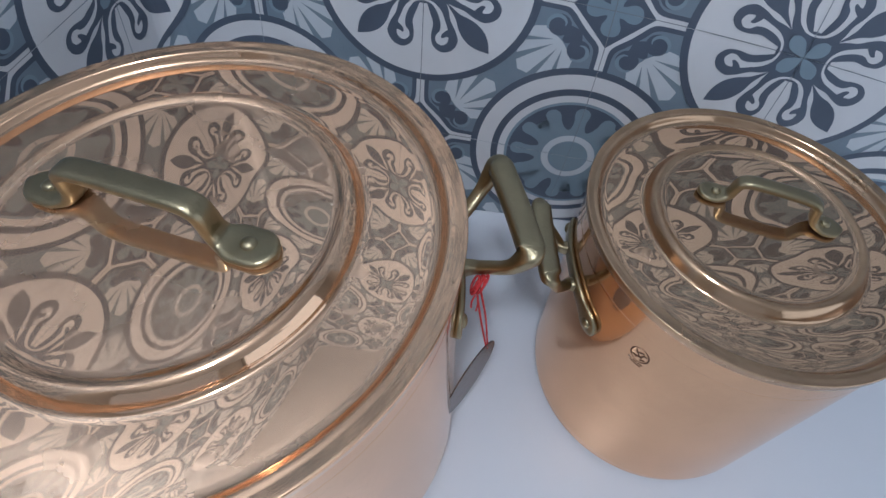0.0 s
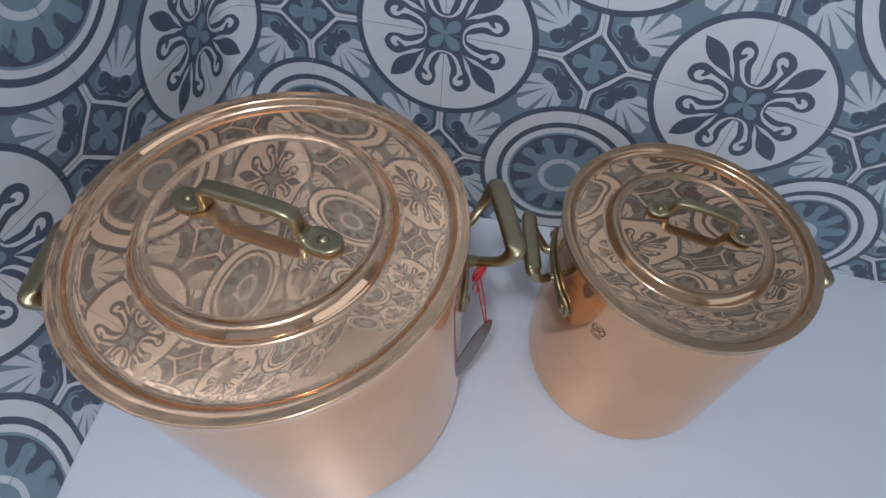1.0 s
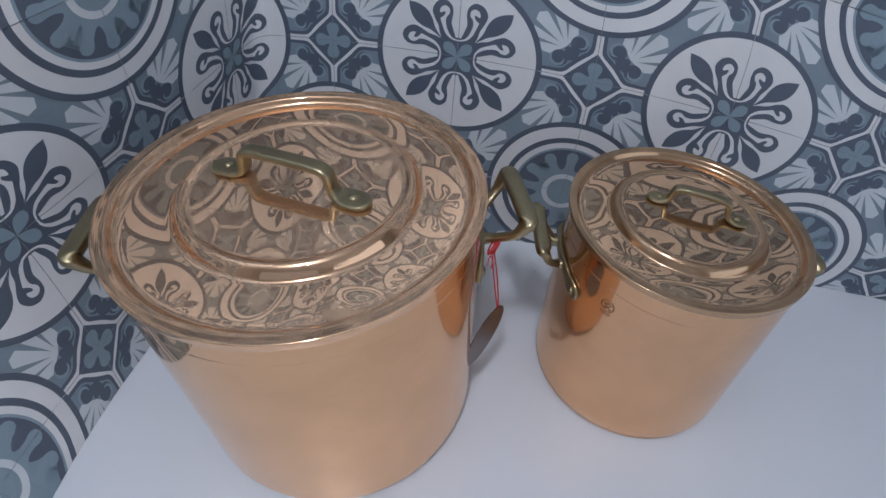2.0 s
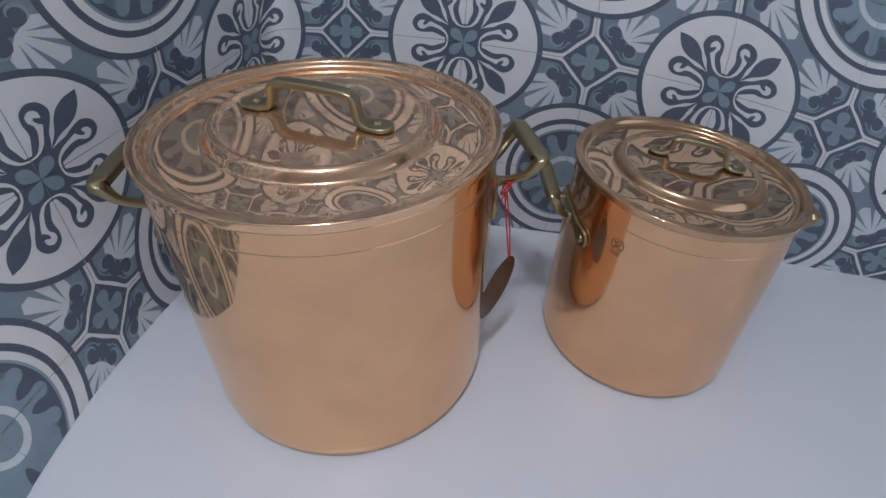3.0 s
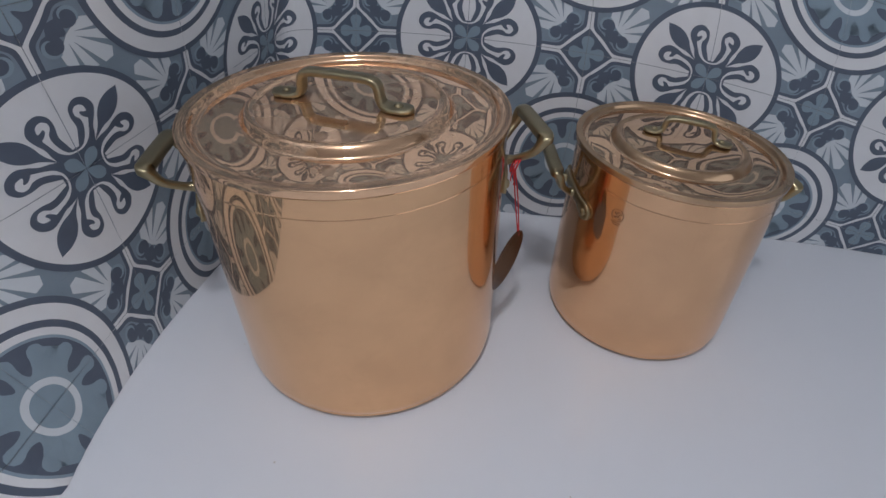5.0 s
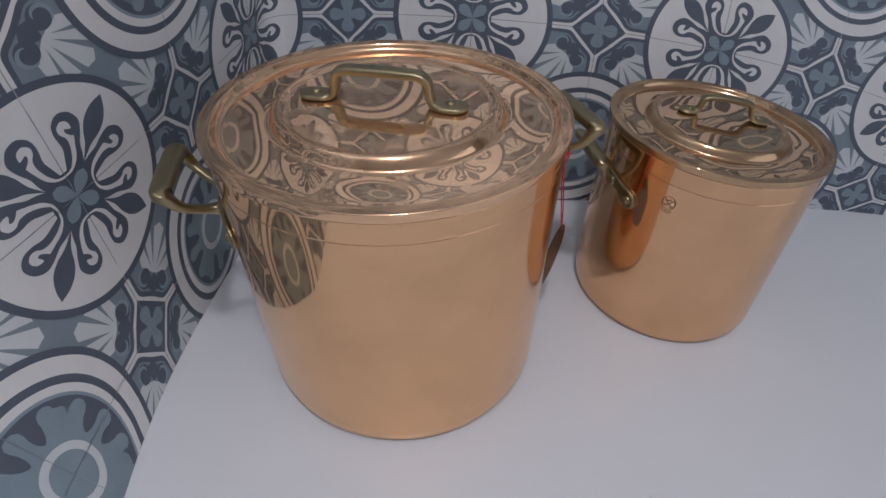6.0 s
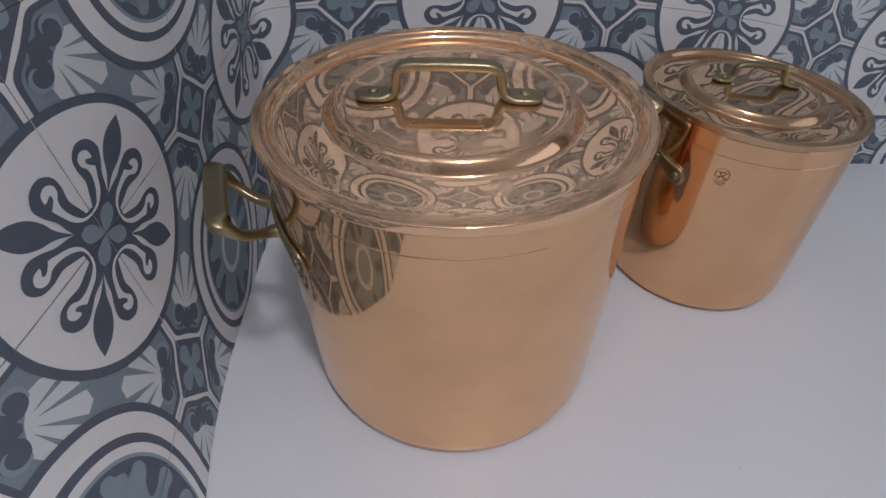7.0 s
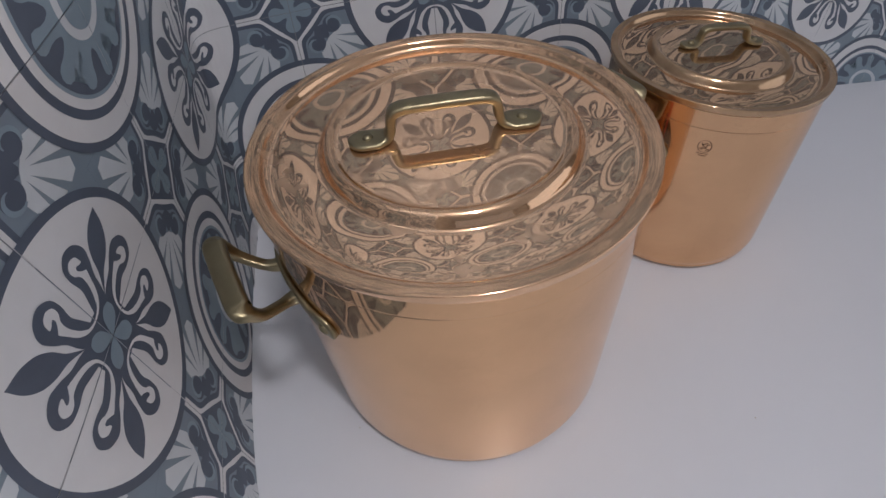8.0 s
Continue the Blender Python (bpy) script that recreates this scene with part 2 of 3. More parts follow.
_x = np.concatenate(([0], np.cumsum((np.cos(_h[1:]) + np.cos(_h[:-1])) * 0.005)))
_y = np.concatenate(([0], np.cumsum((np.sin(_h[1:]) + np.sin(_h[:-1])) * 0.005)))
_x, _y = _x - _x[1000], _y - _y[1000]


@functools.lru_cache(maxsize=None)
def sheet_at(u, v):
    """The place of a point of the sheet, u tiles along and v tiles up; it hangs plumb above the first row."""
    if v > 1:
        return sheet_at(u, 1) + Vector((0, 0, (v - 1) * 0.205))
    a, b = u * math.cos(SKEW) - v * math.sin(SKEW), u * math.sin(SKEW) + v * math.cos(SKEW)
    p = AXES @ Vector((float(np.interp(a, _u, _x)), float(np.interp(a, _u, _y)), b + 1.3703)) * TILE + OFFSET
    s, t = (min(5.2, max(-5.4, u)) + 0.5) / 4.5, min(1.3, max(-1.6, v)) / 1.5
    q = np.array([s ** i * t ** j for i in range(5) for j in range(3)]) @ VIEW_WARP
    return p + Vector([float(c) for c in q])


def sheet(u, v):
    return sheet_at(round(u, 5), round(v, 5))


def circle(cx, cy, r, n=40, rx=None, turn=0.0):
    out = []
    for i in range(n):
        w = 2 * math.pi * i / n
        x, y = r * math.cos(w), (rx or r) * math.sin(w)
        out.append((cx + x * math.cos(turn) - y * math.sin(turn), cy + x * math.sin(turn) + y * math.cos(turn)))
    return out


def ribbon(pts, widths):
    """An outline round a line with half widths."""
    left, right = [], []
    for i, (x, y) in enumerate(pts):
        ax, ay = pts[max(i - 1, 0)]
        bx, by = pts[min(i + 1, len(pts) - 1)]
        d = math.hypot(bx - ax, by - ay)
        nx, ny = -(by - ay) / d, (bx - ax) / d
        left.append((x + nx * widths[i], y + ny * widths[i]))
        right.append((x - nx * widths[i], y - ny * widths[i]))
    return left + right[::-1]


def curve2(pts, per=6):
    return [(v.x, v.y) for v in smooth_line([(x, y, 0) for x, y in pts], per)]


def clip(poly, e):
    """Keep the part of an outline that lies on the tile."""
    for axis, side, lim in ((0, 1, e), (0, -1, 1 - e), (1, 1, e), (1, -1, 1 - e)):
        out = []
        for i, p in enumerate(poly):
            r = poly[i - 1]
            ip, ir = side * (p[axis] - lim) >= 0, side * (r[axis] - lim) >= 0
            if ip != ir:
                t = (lim - r[axis]) / (p[axis] - r[axis])
                out.append((r[0] + t * (p[0] - r[0]), r[1] + t * (p[1] - r[1])))
            if ip:
                out.append(p)
        poly = out
        if len(poly) < 3:
            return []
    return poly


MID, DARK, WHITE, SHELL, GREY, GROOVE, CURL = range(7)
TILE_MATS = [T_MID, T_DARK, T_WHITE, T_SHELL, T_GREY, T_GROOVE, T_CURL]


def tile_design():
    """Outlines of the print on one tile: (layer, colour, outline). The rosette is at (0, 0), the medallion at (1, 1), the crosses at the other corners."""
    shapes = [(0, MID, [(0, 0), (1, 0), (1, 1), (0, 1)])]

    def both(layer, colour, poly):
        shapes.append((layer, colour, poly))
        shapes.append((layer + 0.5, colour, [(y, x) for x, y in poly][::-1]))

    # shell panels, next to the crosses
    def panel(layer, colour, poly):
        """The shape and its image across the panel's own axis."""
        both(layer, colour, poly)
        both(layer + 0.25, colour, [(1 - y, 1 - x) for x, y in poly][::-1])

    edge = curve2([(0.975, 0.5), (0.975, 0.32), (0.972, 0.236), (0.952, 0.198), (0.915, 0.165), (0.873, 0.127)], 5)
    edge = edge + [(1 - y, 1 - x) for x, y in edge[::-1][1:]]
    inner = curve2([(0.949, 0.5), (0.949, 0.33), (0.946, 0.256), (0.930, 0.220), (0.893, 0.188), (0.852, 0.148)], 5)
    inner = inner + [(1 - y, 1 - x) for x, y in inner[::-1][1:]]
    both(1, WHITE, [(0.5, -0.1), (1.1, -0.1), (1.1, 0.5)] + edge)
    both(2, DARK, edge + [(0.5, 0.5)])
    both(3, MID, inner + [(0.5, 0.5)])
    panel(6, DARK, circle(0.866, 0.262, 0.063, 28))
    both(7, DARK, [(0.875, 0.205), (0.862, 0.140), (0.80, 0.125), (0.778, 0.145), (0.768, 0.215), (0.785, 0.232), (0.835, 0.225)])
    hook = []
    for k in range(17):
        w, r = radians(120 - 13 * k), 0.064 - 0.034 * (k / 16) ** 1.6
        hook.append((0.866 + r * math.cos(w), 0.262 + r * math.sin(w)))
    panel(8, CURL, ribbon(hook, [0.002 + 0.009 * math.sin(math.pi * min(1, (k + 2) / 18)) for k in range(17)]))
    ox, oy = 0.787, 0.213
    fan = [(0.02, 135), (0.13, 62), (0.18, 74), (0.215, 88), (0.20, 97), (0.24, 101), (0.275, 115), (0.255, 121), (0.30, 125), (0.325, 135), (0.30, 145), (0.255, 149), (0.275, 155), (0.24, 169), (0.20, 173), (0.215, 182), (0.18, 196), (0.13, 208)]
    both(4, SHELL, [(ox + r * math.cos(radians(w)), oy + r * math.sin(radians(w))) for r, w in fan])
    for w, r0 in ((98, 0.06), (121, 0.07), (149, 0.07), (172, 0.06)):
        c, sn = math.cos(radians(w)), math.sin(radians(w))
        both(5, GROOVE, [(ox + a * c - b * sn, oy + a * sn + b * c) for a, b in ((r0, 0), (0.33, -0.024), (0.33, 0.024))])

    # crosses in their diamonds
    both(2, DARK, [(0.785, -0.1), (1.1, -0.1), (1.1, 0.215), (1.0, 0.215), (0.785, 0)])
    lobe = [(0.0, 0.030), (0.048, 0.034), (0.082, 0.049), (0.115, 0.050), (0.140, 0.031), (0.148, 0.0)]
    lobe = curve2(lobe, 4)
    lobe = lobe + [(x, -y) for x, y in lobe[::-1][1:]]
    both(4, GREY, [(1 - x, y) for x, y in lobe][::-1])
    both(5, GREY, [(1 - y, x) for x, y in lobe])

    # rosette
    shapes.append((9, DARK, circle(0, 0, 0.628, 96)))
    shapes.append((10, WHITE, circle(0, 0, 0.585, 96)))
    shapes.append((12, DARK, circle(0, 0, 0.15, 40)))
    leaf = curve2([(0.17, 0), (0.27, 0.018), (0.34, 0.050), (0.41, 0.062), (0.48, 0.044), (0.545, 0.0)], 6)
    leaf = leaf + [(x, -y) for x, y in leaf[::-1][1:]]
    c = math.sqrt(0.5)
    shapes.append((11, DARK, [((x - y) * c, (x + y) * c) for x, y in leaf]))
    both(13, DARK, curve2([(0.016, 0.135), (0.040, 0.20), (0.058, 0.26), (0.050, 0.33), (0.062, 0.39), (0.112, 0.425), (0.172, 0.405), (0.204, 0.345), (0.188, 0.285), (0.155, 0.225), (0.140, 0.165), (0.115, 0.10)], 5))
    both(14, WHITE, curve2([(0.052, 0.150), (0.080, 0.19), (0.100, 0.25), (0.098, 0.295), (0.078, 0.325), (0.078, 0.36), (0.108, 0.382), (0.142, 0.365), (0.150, 0.325), (0.140, 0.27), (0.112, 0.20)], 5))
    both(15, DARK, curve2([(0.165, 0.33), (0.140, 0.325), (0.114, 0.338), (0.108, 0.322), (0.122, 0.300), (0.148, 0.280), (0.165, 0.29)], 3))
    link = curve2([(0.112, 0.225), (0.092, 0.180), (0.062, 0.148), (0.030, 0.132), (-0.02, 0.126)], 5)
    both(16, WHITE, ribbon(link, [0.011 - 0.006 * i / (len(link) - 1) for i in range(len(link))]))
    petal = curve2([(0.0, 0.0), (0.04, 0.026), (0.085, 0.042), (0.125, 0.03), (0.145, 0.0)], 5)
    petal = petal + [(x, -y) for x, y in petal[::-1][1:]]
    shapes.append((17, GREY, [((x - y) * c, (x + y) * c) for x, y in petal]))

    # medallion
    for layer, colour, r in ((9, DARK, 0.645), (10, WHITE, 0.603), (11, DARK, 0.507), (12, WHITE, 0.463), (13, CURL, 0.418), (14, DARK, 0.400)):
        shapes.append((layer, colour, circle(1, 1, r, 96)))
    gear = []
    for k in range(12):
        for dw, r in ((-15, 0.215), (-12, 0.222), (-8.5, 0.25), (-7.2, 0.29), (-8.0, 0.325), (-7.2, 0.355), (-4, 0.376), (0, 0.382), (4, 0.376), (7.2, 0.355), (8.0, 0.325), (7.2, 0.29), (8.5, 0.25), (12, 0.222)):
            w = radians(30 * k + dw)
            gear.append((1 + r * math.cos(w), 1 + r * math.sin(w)))
    shapes.append((15, GREY, gear))
    shapes.append((16, SHELL, circle(1, 1, 0.172, 48)))
    shapes.append((17, GREY, circle(1, 1, 0.128, 48)))
    return shapes


def tile_template(quarter, cuts_u, cuts_v):
    """The print as flat faces in tile units, turned by quarters of a circle, cut into strips."""
    bm = bmesh.new()
    lay = bm.verts.layers.float.new("lift")
    ct, st = ((1, 0), (0, 1), (-1, 0), (0, -1))[quarter]
    for layer, colour, poly in tile_design():
        poly = clip(poly, 0.0022)
        if not poly:
            continue
        pts = []
        for x, y in poly:
            x, y = x - 0.5, y - 0.5
            q = (x * ct - y * st + 0.5, x * st + y * ct + 0.5)
            if not pts or math.hypot(q[0] - pts[-1][0], q[1] - pts[-1][1]) > 1e-5:
                pts.append(q)
        if math.hypot(pts[0][0] - pts[-1][0], pts[0][1] - pts[-1][1]) < 1e-5:
            pts.pop()
        if len(pts) < 3:
            continue
        vs = [bm.verts.new((x, y, 0)) for x, y in pts]
        for v in vs:
            v[lay] = layer
        f = bm.faces.new(vs)
        f.material_index = colour
        if f.calc_area() < 1e-7:
            bm.faces.remove(f)
    bmesh.ops.triangulate(bm, faces=bm.faces[:])
    for axis, cuts in ((0, cuts_u), (1, cuts_v)):
        for k in range(1, cuts):
            no = (1, 0, 0) if axis == 0 else (0, 1, 0)
            bmesh.ops.bisect_plane(bm, geom=bm.verts[:] + bm.edges[:] + bm.faces[:], plane_co=[k / cuts * n for n in no], plane_no=no)
    for k in range(1 - cuts_v, cuts_u):
        bmesh.ops.bisect_plane(bm, geom=bm.verts[:] + bm.edges[:] + bm.faces[:], plane_co=(k / cuts_u, 0, 0), plane_no=Vector((cuts_u, -cuts_v, 0)).normalized())
    me = bpy.data.meshes.new("tile_print")
    for v in bm.verts:
        v.co.z = v[lay]
    bm.to_mesh(me)
    bm.free()
    co = [tuple(v.co) for v in me.vertices]
    fs = [(tuple(p.vertices), p.material_index) for p in me.polygons]
    bpy.data.meshes.remove(me)
    return co, fs


def sheet_grid(u, v, nu):
    """The sheet as flat triangles between its strips."""
    a, b = math.floor(u * nu + 1e-6) / nu, math.floor(v * 8 + 1e-6) / 8
    t, q = max(0.0, (u - a) * nu), max(0.0, (v - b) * 8)
    p00, p11 = sheet(a, b), sheet(a + 1 / nu, b + 0.125)
    if t >= q:
        p10 = sheet(a + 1 / nu, b)
        return p00 + (p10 - p00) * t + (p11 - p10) * q
    p01 = sheet(a, b + 0.125)
    return p00 + (p01 - p00) * q + (p11 - p01) * t


U0, U1, V0, V1 = -8, 7, -2, 8
backdrop = tagged(new("backdrop"), "sheet of blue and white patterned cement tiles curved round the corner", "tiled backdrop", kind="structure")
templates = {}
for cu in range(U0, U1):
    bend = -3 <= cu <= -1
    nu, nv = (24, 8) if bend else (8, 8)
    for cv in range(V0, V1):
        quarter = {(0, 0): 0, (1, 0): 1, (1, 1): 2, (0, 1): 3}[(cu % 2, cv % 2)]
        key = (quarter, nu)
        if key not in templates:
            templates[key] = tile_template(quarter, nu, nv)
        co, fs = templates[key]
        verts = []
        cache = {}
        for x, y, z in co:
            k = (round(x, 6), round(y, 6))
            if k not in cache:
                u, v = cu + x, cv + y
                p = sheet_grid(u, v, nu)
                gu, gv = round(u * 24) / 24, round(v * 4) / 4
                n = (sheet(gu + 0.01, gv) - sheet(gu - 0.01, gv)).cross(sheet(gu, gv + 0.01) - sheet(gu, gv - 0.01)).normalized()
                cache[k] = (p, n)
            p, n = cache[k]
            verts.append(p + n * (0.0008 + 0.00011 * z))
        me = bpy.data.meshes.new("tile")
        me.from_pydata(verts, [], [f for f, _ in fs])
        me.polygons.foreach_set("material_index", [c for _, c in fs])
        for m in TILE_MATS:
            me.materials.append(m)
        if cv == V0:
            bm = bmesh.new()
            bm.from_mesh(me)
            bmesh.ops.bisect_plane(bm, geom=bm.verts[:] + bm.edges[:] + bm.faces[:], plane_co=(0, 0, 0.0005), plane_no=(0, 0, -1), clear_outer=True)
            bm.to_mesh(me)
            bm.free()
        me.validate()
        if len(me.polygons):
            ob = new("tile", me)
            ob.parent = backdrop

bm = bmesh.new()
back, front = [], []
NU, NV = 24 * (U1 - U0), 8 * (V1 - V0)
for i in range(NU + 1):
    fr, bk = [], []
    for j in range(NV + 1):
        u, v = U0 + i / 24, V0 + j / 8
        p = sheet(u, v)
        n = (sheet(u + 0.01, v) - sheet(u - 0.01, v)).cross(sheet(u, v + 0.01) - sheet(u, v - 0.01)).normalized()
        fr.append(bm.verts.new(p))
        bk.append(bm.verts.new(p - n * 0.003))
    front.append(fr)
    back.append(bk)
for i in range(NU):
    for j in range(NV):
        bm.faces.new((front[i][j], front[i + 1][j], front[i + 1][j + 1], front[i][j + 1]))
        bm.faces.new((back[i][j], back[i][j + 1], back[i + 1][j + 1], back[i + 1][j]))
for i in range(NU):
    for j, fl in ((0, 0), (NV, 1)):
        bm.faces.new((front[i][j], back[i][j], back[i + 1][j], front[i + 1][j]))
for j in range(NV):
    for i in (0, NU):
        bm.faces.new((front[i][j], front[i][j + 1], back[i][j + 1], back[i][j]))
bmesh.ops.bisect_plane(bm, geom=bm.verts[:] + bm.edges[:] + bm.faces[:], plane_co=(0, 0, 0.0003), plane_no=(0, 0, -1), clear_outer=True)
bmesh.ops.recalc_face_normals(bm, faces=bm.faces[:])
part("sheet", bm, GROUT, backdrop)

# ---- stock pots ----
def dome(r, h, n=20, rings=5):
    """A rivet head: a flattened dome on z = 0."""
    return lathe([(0, h)] + [(r * math.sin(radians(90 * k / rings)), h * math.cos(radians(90 * k / rings))) for k in range(1, rings + 1)] + [(r, -0.002)], n)


def turned(bm, m):
    bmesh.ops.transform(bm, matrix=m, verts=bm.verts[:])
    return bm


def side_handle(pot, az, R, z, half, reach, lobe, k):
    """A cast brass handle: a curved plate with two riveted lobes, two arms and a flattened grip. x is outwards, before the turn by az."""
    turn = pose(0, 0, 0, 0, 0, az)
    a, d = half * 0.56, half * 0.98
    line = smooth_line([(R + 0.001, -a * 0.95, z - 0.028), (R + 0.008, -a * 1.0, z - 0.027), (R + reach * 0.40, -a * 1.22, z - 0.023), (R + reach * 0.72, -d * 0.94, z - 0.012), (R + reach * 0.93, -d * 1.02, z + 0.003), (R + reach * 0.985, -d * 0.96, z + 0.0055), (R + reach * 1.0, -d * 0.80, z + 0.006), (R + reach * 1.005, -d * 0.42, z + 0.006), (R + reach * 1.01, 0, z + 0.006)], 8)
    line = line + [Vector((p.x, -p.y, p.z)) for p in line[::-1][1:]]
    n = len(line)
    wd = []
    for i in range(n):
        t = abs(2 * i / (n - 1) - 1)
        g = max(0.0, min(1.0, (0.68 - t) / 0.24))
        g = g * g * (3 - 2 * g)
        root = max(0.0, (t - 0.80) / 0.20)
        wd.append(((0.0042 + 0.0042 * g + 0.0012 * root) * k, (0.0036 + 0.0022 * g + 0.0022 * root) * k))
    handle = part("side_handle", turned(sweep(line, wd, 24, power=3.4), turn), BRASS, pot, "cast brass side handle")
    pts, pw = [], []
    m = 48
    for i in range(m + 1):
        t = 2 * i / m - 1
        w = radians(lobe * t)
        e = max(0.0, (abs(t) - 0.60) / 0.40)
        pts.append(Vector(((R + 0.0022) * math.cos(w), (R + 0.0022) * math.sin(w), z - 0.025 - 0.018 * (abs(t) ** 2.2))))
        ends = math.sqrt(max(0.02, 1 - max(0.0, (abs(t) - 0.80) / 0.20) ** 2))
        pw.append((0.0026, k * (0.0070 + 0.0042 * math.sin(min(1.0, e * 1.4) * math.pi / 2)) * ends))
    part("mounting_plate", turned(sweep(pts, pw, 12, power=4), turn), BRASS, handle)
    for sgn in (-1, 1):
        part("rivet", turned(dome(0.0050 * k, 0.0032), pose(0, 0, 0, 0, 0, az + sgn * lobe * 0.84) @ pose(R + 0.0044, 0, z - 0.025 - 0.018 * (0.84 ** 2.2), 0, 90, 0)), BRASS, handle)
    return handle


def lid_handle(lid, cx, cy, z, turn, rivet, leg, rise, k):
    """A strap handle on a lid: broad round tabs with rivets and a raised bar."""
    m = pose(cx, cy, z, 0, 0, turn)
    end = rivet + 0.0165 * k
    line = smooth_line([(-end, 0, 0.0030), (-rivet, 0, 0.0030), (-leg - 0.011 * k, 0, 0.0032), (-leg - 0.004 * k, 0, 0.0050), (-leg - 0.0005, 0, 0.011 * k), (-leg + 0.0005, 0, rise * 0.62), (-leg + 0.003 * k, 0, rise * 0.88), (-leg + 0.011 * k, 0, rise), (-leg * 0.4, 0, rise + 0.0008), (0, 0, rise + 0.001)], 8)
    line = line + [Vector((-p.x, p.y, p.z)) for p in line[::-1][1:]]
    wd = []
    for p in line:
        tab = max(0.0, min(1.0, (abs(p.x) - leg + 0.001) / (0.015 * k))) if p.z < rise * 0.5 else 0.0
        tab = tab * tab * (3 - 2 * tab)
        wd.append(((0.0076 + 0.0052 * tab) * k, (0.0042 - 0.0012 * tab) * k))
    handle = part("lid_handle", turned(strap(line, wd), m), BRASS, lid, "brass strap handle")
    for sgn in (-1, 1):
        part("rivet", turned(dome(0.0048 * k, 0.0028), m @ pose(sgn * rivet, 0, 0.003 + 0.0029 * k, 0, 0, 0)), BRASS, handle)
    return handle


def strap(line, widths, n=18):
    """A strap in the plane of x and z; half width along y, half thickness across the line, round ends."""
    bm = bmesh.new()
    rings = []
    m = len(line)
    length = [0.0]
    for a, b in zip(line, line[1:]):
        length.append(length[-1] + (b - a).length)
    for i, c in enumerate(line):
        t = (line[min(i + 1, m - 1)] - line[max(i - 1, 0)]).normalized()
        nrm = Vector((0, 1, 0)).cross(t).normalized()
        a, b = widths[i]
        e = min(length[i], length[-1] - length[i])
        if e < a:
            a *= math.sqrt(max(0.03, 1 - (1 - e / a) ** 2))
        ring = []
        for k in range(n):
            w = 2 * math.pi * k / n
            cs, sn = math.cos(w), math.sin(w)
            ring.append(bm.verts.new(c + Vector((0, 1, 0)) * a * math.copysign(abs(cs) ** 0.65, cs) + nrm * b * math.copysign(abs(sn) ** 0.65, sn)))
        rings.append(ring)
    for r0, r1 in zip(rings, rings[1:]):
        for k in range(n):
            bm.faces.new((r0[k], r0[(k + 1) % n], r1[(k + 1) % n], r1[k]))
    bm.faces.new(rings[0][::-1])
    bm.faces.new(rings[-1])
    bmesh.ops.recalc_face_normals(bm, faces=bm.faces[:])
    return bm


def stock_pot(label, x, y, r, h, lid_r, grips, half, reach, lobe, k_handle, swell, lid_at, body_mat, lid_mats):
    """A lidded pot: body, two side handles, lid with its handle. Heights from the table."""
    pot = tagged(new("stock_pot"), label, "stock pot", group="copper stock pots")
    pot.matrix_world = pose(x, y, 0)
    part("body", lathe([(0, 0.0005), (r - 0.0200, 0.0005), (r - 0.0150, 0.0010), (r - 0.0100, 0.0028), (r - 0.0058, 0.0060), (r - 0.0026, 0.0104), (r - 0.0007, 0.0152), (r, 0.0205), (r, 0.06), (r, 0.12), (r, h - 0.0227), (r - 0.0002, h - 0.0224), (r - 0.0002, h - 0.0219), (r, h - 0.0216), (r, h - 0.002), (r - 0.001, h), (r - 0.003, h), (r - 0.003, 0.006), (0, 0.005)], 220), body_mat, pot)
    k = lid_r / 0.176
    top = [(0.0960, 0.0115), (0.0985, 0.0119), (0.1008, 0.0133), (0.1032, 0.0145), (0.1056, 0.0144), (0.1080, 0.0130), (0.1102, 0.0105), (0.1120, 0.0078), (0.1134, 0.0055), (0.1150, 0.0042), (0.1168, 0.0038)]
    pan = [(a, 0.0038 - 0.065 * (a - 0.116) - 0.85 * ((a - 0.132) ** 2 - 0.000256)) for a in [0.119 + 0.0027 * i for i in range(13)]]
    rim = [(0.1545, 0.0010), (0.1575, 0.0011), (0.1598, 0.0019), (0.1614, 0.0035), (0.1626, 0.0057), (0.1637, 0.0077), (0.1650, 0.0086), (0.1668, 0.0086), (0.1686, 0.0084), (0.1706, 0.0086), (0.1730, 0.0089), (0.1748, 0.0090), (0.1756, 0.0088), (0.1760, 0.0081), (0.1760, 0.0060), (0.1757, 0.0030), (0.1752, 0.0006), (0.1740, 0.0000)]
    prof = [(0.0029 * i, 0.0115) for i in range(33)] + [(p.x, p.y) for p in smooth_line([(a, b, 0) for a, b in top], 4)] + pan + [(p.x, p.y) for p in smooth_line([(a, b, 0) for a, b in rim], 4)] + [(0.1690, 0.0003), (0.1650, 0.0000), (0.1610, -0.0015), (0.1540, -0.0025), (0.1210, -0.0005), (0.1130, 0.0030), (0.1070, 0.0095), (0, 0.0088)]
    prof = [(a, b + swell * (1 - (a / 0.096) ** 2) if a < 0.096 else b) for a, b in prof]
    bm = lathe([(a * k, h + b * (0.55 + 0.45 * k)) for a, b in prof], 256)
    for f in bm.faces:
        c = f.calc_center_median()
        d = math.hypot(c.x, c.y) / k
        f.material_index = 1 if 0.0995 < d < 0.1150 or d > 0.1586 else 2 if d > 0.1150 else 0
    lid = part("lid", bm, lid_mats, pot)
    zt = h + (0.0115 + 0.55 * swell) * (0.55 + 0.45 * k)
    lid_handle(lid, *lid_at[:2], zt, *lid_at[2:])
    for turn, z in grips:
        side_handle(pot, turn, r, z, half, reach, lobe, k_handle)
    return pot


